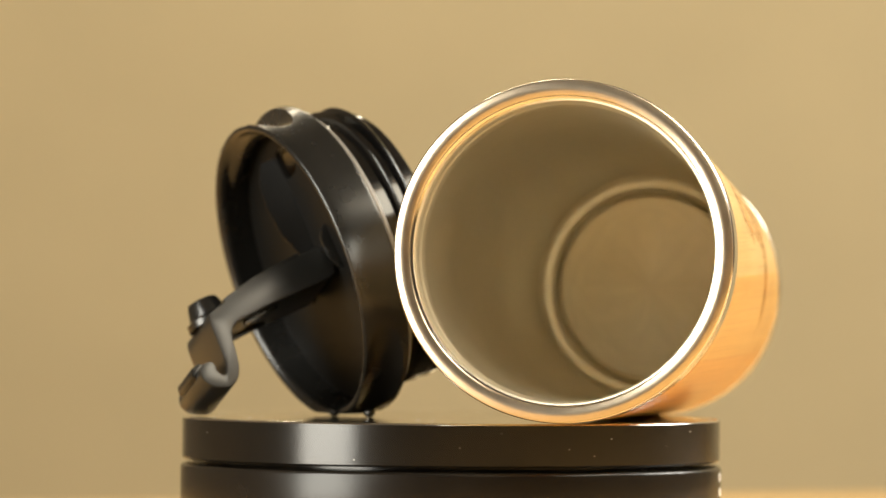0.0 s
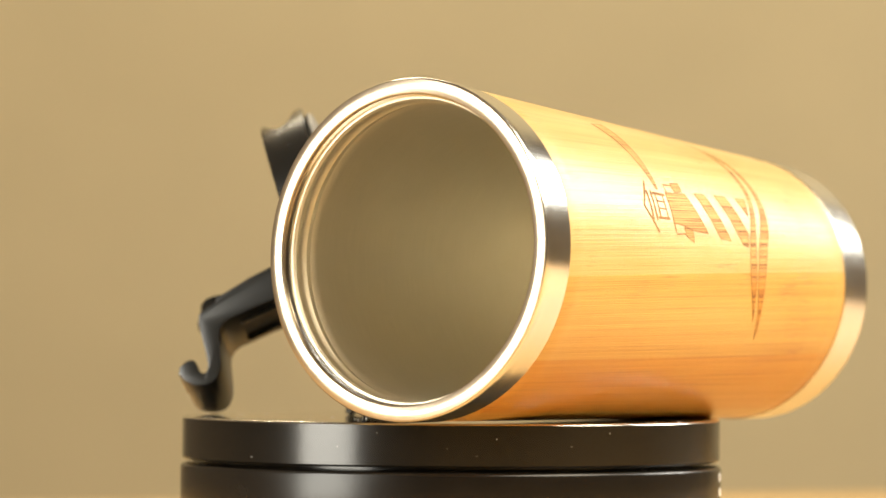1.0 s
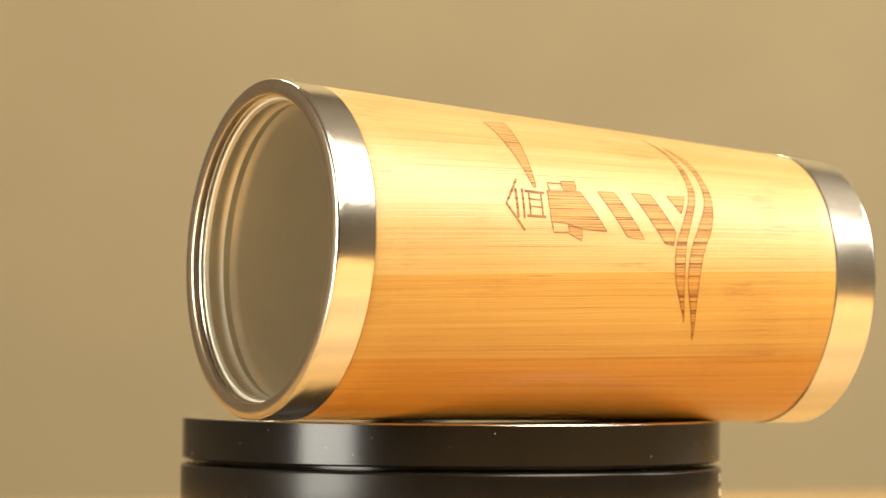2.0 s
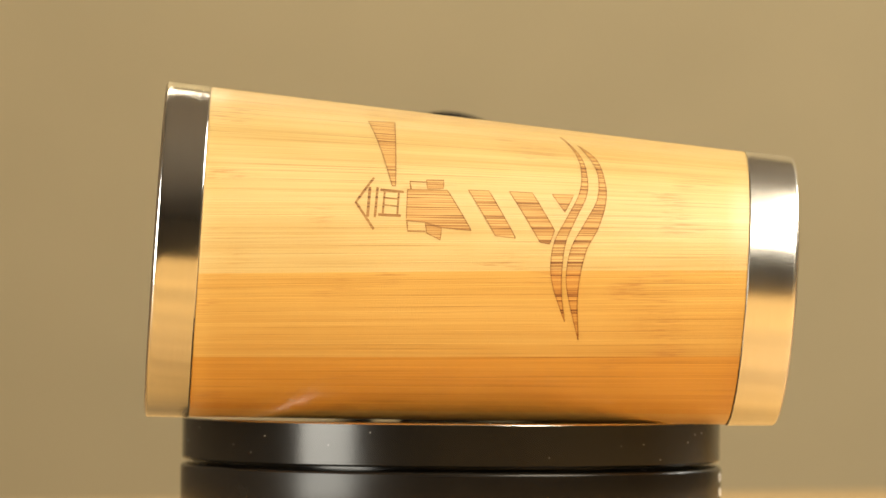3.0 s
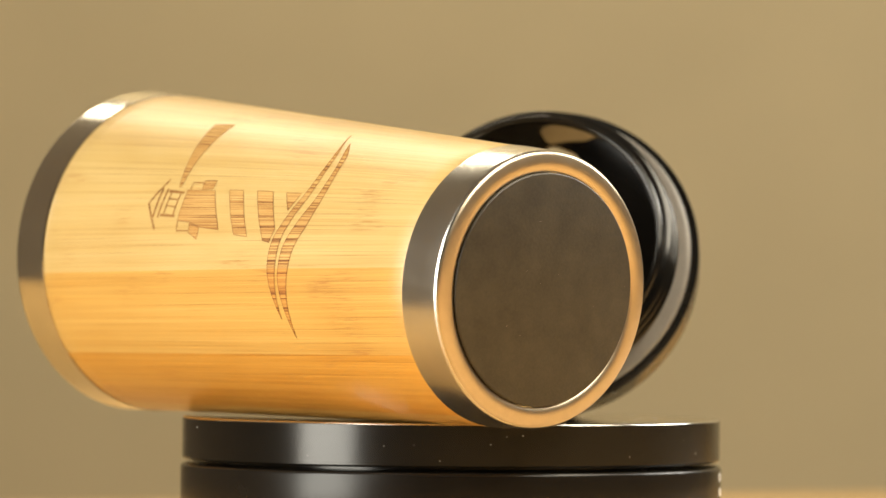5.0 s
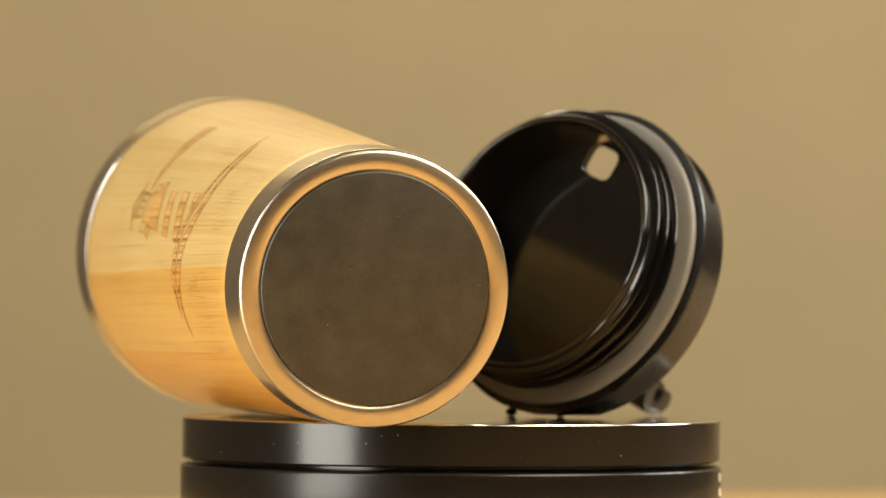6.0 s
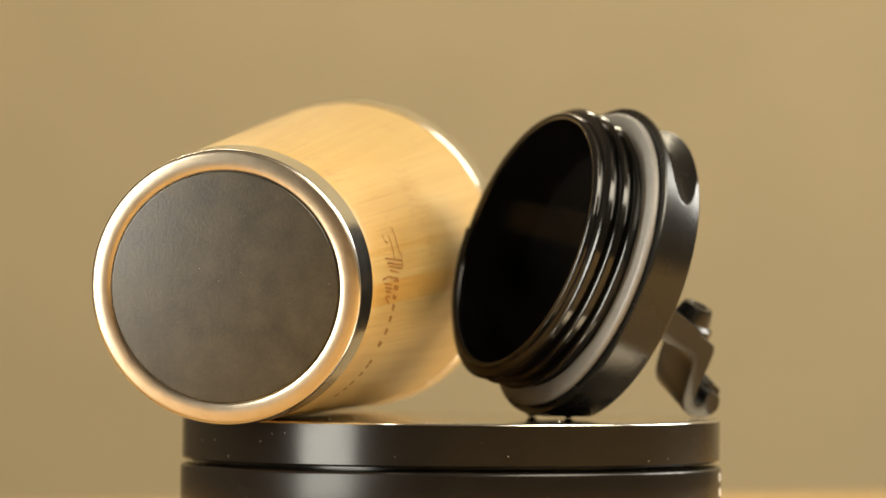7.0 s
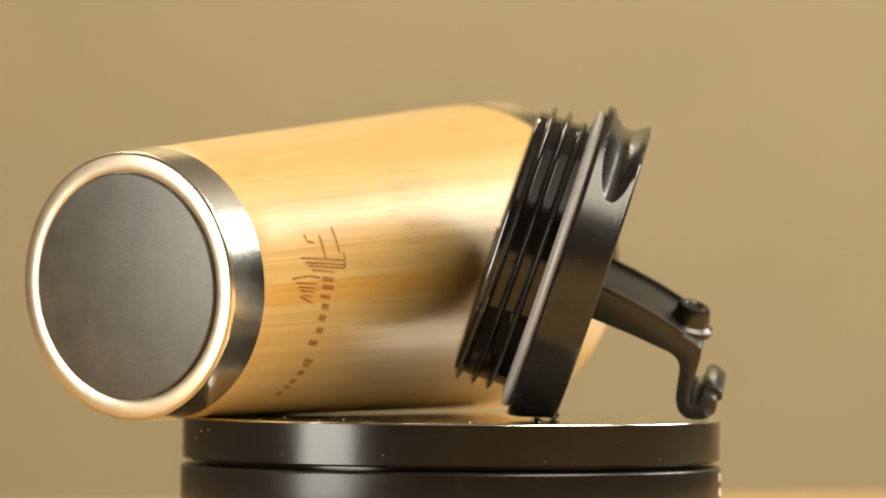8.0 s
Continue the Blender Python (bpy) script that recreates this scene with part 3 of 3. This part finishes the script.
def extruded(profile, w0, w1, bevel=0.0):
    """A profile of (along the scoop's direction, out of the lid) in millimetres, drawn out across it from w0 to w1."""
    bm = bmesh.new()
    vs = [[bm.verts.new(N_DIR * (n / 1000) + W_DIR * (w / 1000) + Vector((0, 0, a / 1000))) for n, a in profile] for w in (w0, w1)]
    bm.faces.new(vs[0])
    bm.faces.new(vs[1])
    k = len(profile)
    for i in range(k):
        bm.faces.new((vs[0][i], vs[0][(i + 1) % k], vs[1][(i + 1) % k], vs[1][i]))
    bmesh.ops.recalc_face_normals(bm, faces=bm.faces)
    if bevel:
        edges = [e for e in bm.edges if len(e.link_faces) == 2 and e.calc_face_angle(0) > radians(50)]
        bmesh.ops.bevel(bm, geom=edges, offset=bevel / 1000, segments=2, affect="EDGES", profile=0.6)
    return bm


for w in (-14.5, 12.0):
    part("hinge_ear", extruded([(-7, -9.2), (6, -9.2), (4.6, -7.4), (2, -6.2), (-3, -6.2), (-5.6, -7.4)], w + 0.5, w + 2.2, 0.5), M_BLACK, lid)
part("hinge_pin", extruded([(1.2 * math.cos(k * math.pi / 6), -7.2 + 1.2 * math.sin(k * math.pi / 6)) for k in range(12)], -13.5, 13.5), M_BLACK, lid)
# a prow-shaped wedge over the spout: a sharp crest with two sloping sides
bm = bmesh.new()
crest = [(3.0, -5.2), (10.0, -2.6), (18.0, -2.0), (25.0, -3.0), (30.0, -5.5)]
rows = []
for n, h in crest:
    spread = 1.0 + 2.4 * math.sin(math.pi * (n - 1.0) / 34.0)
    rows.append([bm.verts.new(N_DIR * (n / 1000) + W_DIR * (w / 1000) + Vector((0, 0, z / 1000))) for w, z in ((-spread, -9.2), (-spread * 0.45, (h - 9.2) * 0.46), (-0.35, h), (0.35, h), (spread * 0.45, (h - 9.2) * 0.46), (spread, -9.2))])
for r0, r1 in zip(rows, rows[1:]):
    for k in range(5):
        bm.faces.new((r0[k], r0[k + 1], r1[k + 1], r1[k]))
bm.faces.new(rows[0])
bm.faces.new(rows[-1])
part("ridge", bm, M_DULL, lid, "sharp black ridge over the spout", angle=25)
# the two small feet on which the lid stands
for x, y in ((-0.0030, 0.0305), (-0.0112, 0.0195)):
    bm = bmesh.new()
    bmesh.ops.create_uvsphere(bm, u_segments=20, v_segments=12, radius=0.0012, matrix=LID_PLACE.inverted() @ Matrix.Translation((x, y, 0.0012)) @ Matrix.Diagonal((1.3, 1.3, 1.0, 1.0)))
    part("foot", bm, M_BLACK, lid)

gasket = arc(0.0389, -0.0132, 0.0011, 90, -90, 6)
part("gasket", spun([(0.0355, -0.0121), (0.0389, -0.0121)] + gasket[1:-1] + [(0.0389, -0.0143), (0.0355, -0.0150)], 192), M_SILICONE, lid, "grey silicone sealing ring")
R_N = 0.0351
neck = [(0.0330, -0.0100), (R_N, -0.0119), (R_N, -0.0278)] + arc(R_N - 0.0010, -0.0278, 0.0010, 0, -180, 6) + [(0.0330, -0.0268)]
part("neck", spun(neck, 192), M_GLOSS, lid, "glossy black neck inside the threads")
# the screw thread: one helical ridge of nearly three turns
bm = bmesh.new()
turns, pitch, n_h = 2.85, 0.0041, 420
prev = None
for i in range(n_h + 1):
    t = i / n_h
    a = 2 * math.pi * turns * t + radians(60)
    z = -0.0164 - pitch * turns * t
    grow = min(1.0, t * 14, (1 - t) * 14)
    row = []
    for dr, dz in ((-0.0004, 0.0011), (0.0010, 0.0008), (0.0021, 0.0003), (0.0023, 0.0), (0.0021, -0.0003), (0.0010, -0.0008), (-0.0004, -0.0011)):
        r = R_N + (dr if dr < 0 else dr * grow)
        row.append(bm.verts.new((r * math.cos(a), r * math.sin(a), z + dz)))
    if prev:
        for k in range(6):
            bm.faces.new((prev[k], prev[k + 1], row[k + 1], row[k]))
    prev = row
part("thread", bm, M_GLOSS, lid, "glossy black screw thread", angle=60)

FLAP = [(1.5, -7.5), (0.6, 0), (-0.6, 8), (-1.9, 15), (-3.8, 22), (-5.8, 28.6), (-6.8, 30.0), (-10, 30.6), (-18, 31.0), (-21.0, 31.4), (-22.6, 32.4), (-22.4, 33.4),
        (-21.2, 34.2), (-19.6, 34.1), (-18.4, 34.6), (-18.0, 36.0), (-18.8, 38.0), (-21.6, 38.8), (-24.2, 37.4), (-25.5, 35), (-26.0, 32.8), (-25.4, 30.6), (-23.6, 28.9), (-21, 27.8),
        (-17, 27.0), (-13.5, 26.3), (-11.4, 25.0), (-10.2, 22.6), (-9.8, 19), (-9.0, 13), (-8.4, 5), (-7.8, -2), (-6.5, -7.5)]
flap = part("flap", extruded(smooth_line(FLAP + FLAP[:1], 3)[:-1], -11.0, 11.0, 0.4), M_FLAP, lid, "open black drinking flap with a bent end", angle=32)
EDGE = [(0.6, 0), (-0.6, 8), (-1.9, 15), (-3.8, 22), (-4.6, 24.5)]
for w in (-10.9, 9.6):
    part("edge_rib", extruded([(n - 0.3, a) for n, a in EDGE] + [(n + 0.9, a) for n, a in EDGE[::-1]], w, w + 1.3, 0.25), M_FLAP, flap)
# the latch at the bent end: a block with a raised middle
part("latch", extruded([(-17.6, 34.6), (-16.6, 36.6), (-17.4, 39.0), (-19.6, 39.6), (-20.6, 38.4), (-20.2, 35.2)], -7.0, 7.0, 0.5), M_BLACK, flap)
peg = [(0.0, 0.0), (0.0064, 0.0), (0.0064, 0.0016), (0.0052, 0.0024), (0.0043, 0.0060), (0.0039, 0.0067), (0.0028, 0.0068), (0.0018, 0.0062), (0.0, 0.0061)]
plug = part("plug", spun(peg, 48, closed=False), M_BLACK, flap, "round stopper")
plug.matrix_local = Matrix.Translation(N_DIR * -0.0062 + W_DIR * -0.001 + Vector((0, 0, 0.0252))) @ N_DIR.to_track_quat("Z", "Y").to_matrix().to_4x4()
part("groove_rib", extruded([(-8.4, 9), (-9.6, 9.5), (-10.9, 20), (-9.6, 20)], -7.0, -5.6, 0.3), M_BLACK, flap)
part("groove_rib", extruded([(-8.4, 9), (-9.6, 9.5), (-10.9, 20), (-9.6, 20)], 5.6, 7.0, 0.3), M_BLACK, flap)


# ---- what turns ----
def motions():
    t_axis = Vector((0.99818, 0.0, -0.06033))
    up = Vector((0.06033, 0.0, 0.99818))
    side = Vector((0.0, -1.0, 0.0))
    cup0 = Matrix((( side.x, -up.x, t_axis.x, -0.07660), (side.y, -up.y, t_axis.y, -0.04208), (side.z, -up.z, t_axis.z, 0.0431), (0, 0, 0, 1)))
    plate0 = Matrix.Translation((0, 0, TT))
    times = [0.2 * k for k in range(41)]
    walk(tumbler, [(t, turned(t) @ cup0) for t in times])
    walk(lid, [(t, turned(t) @ LID_PLACE) for t in times])
    walk(platter, [(t, plate0 @ turned(t)) for t in times])


motions()
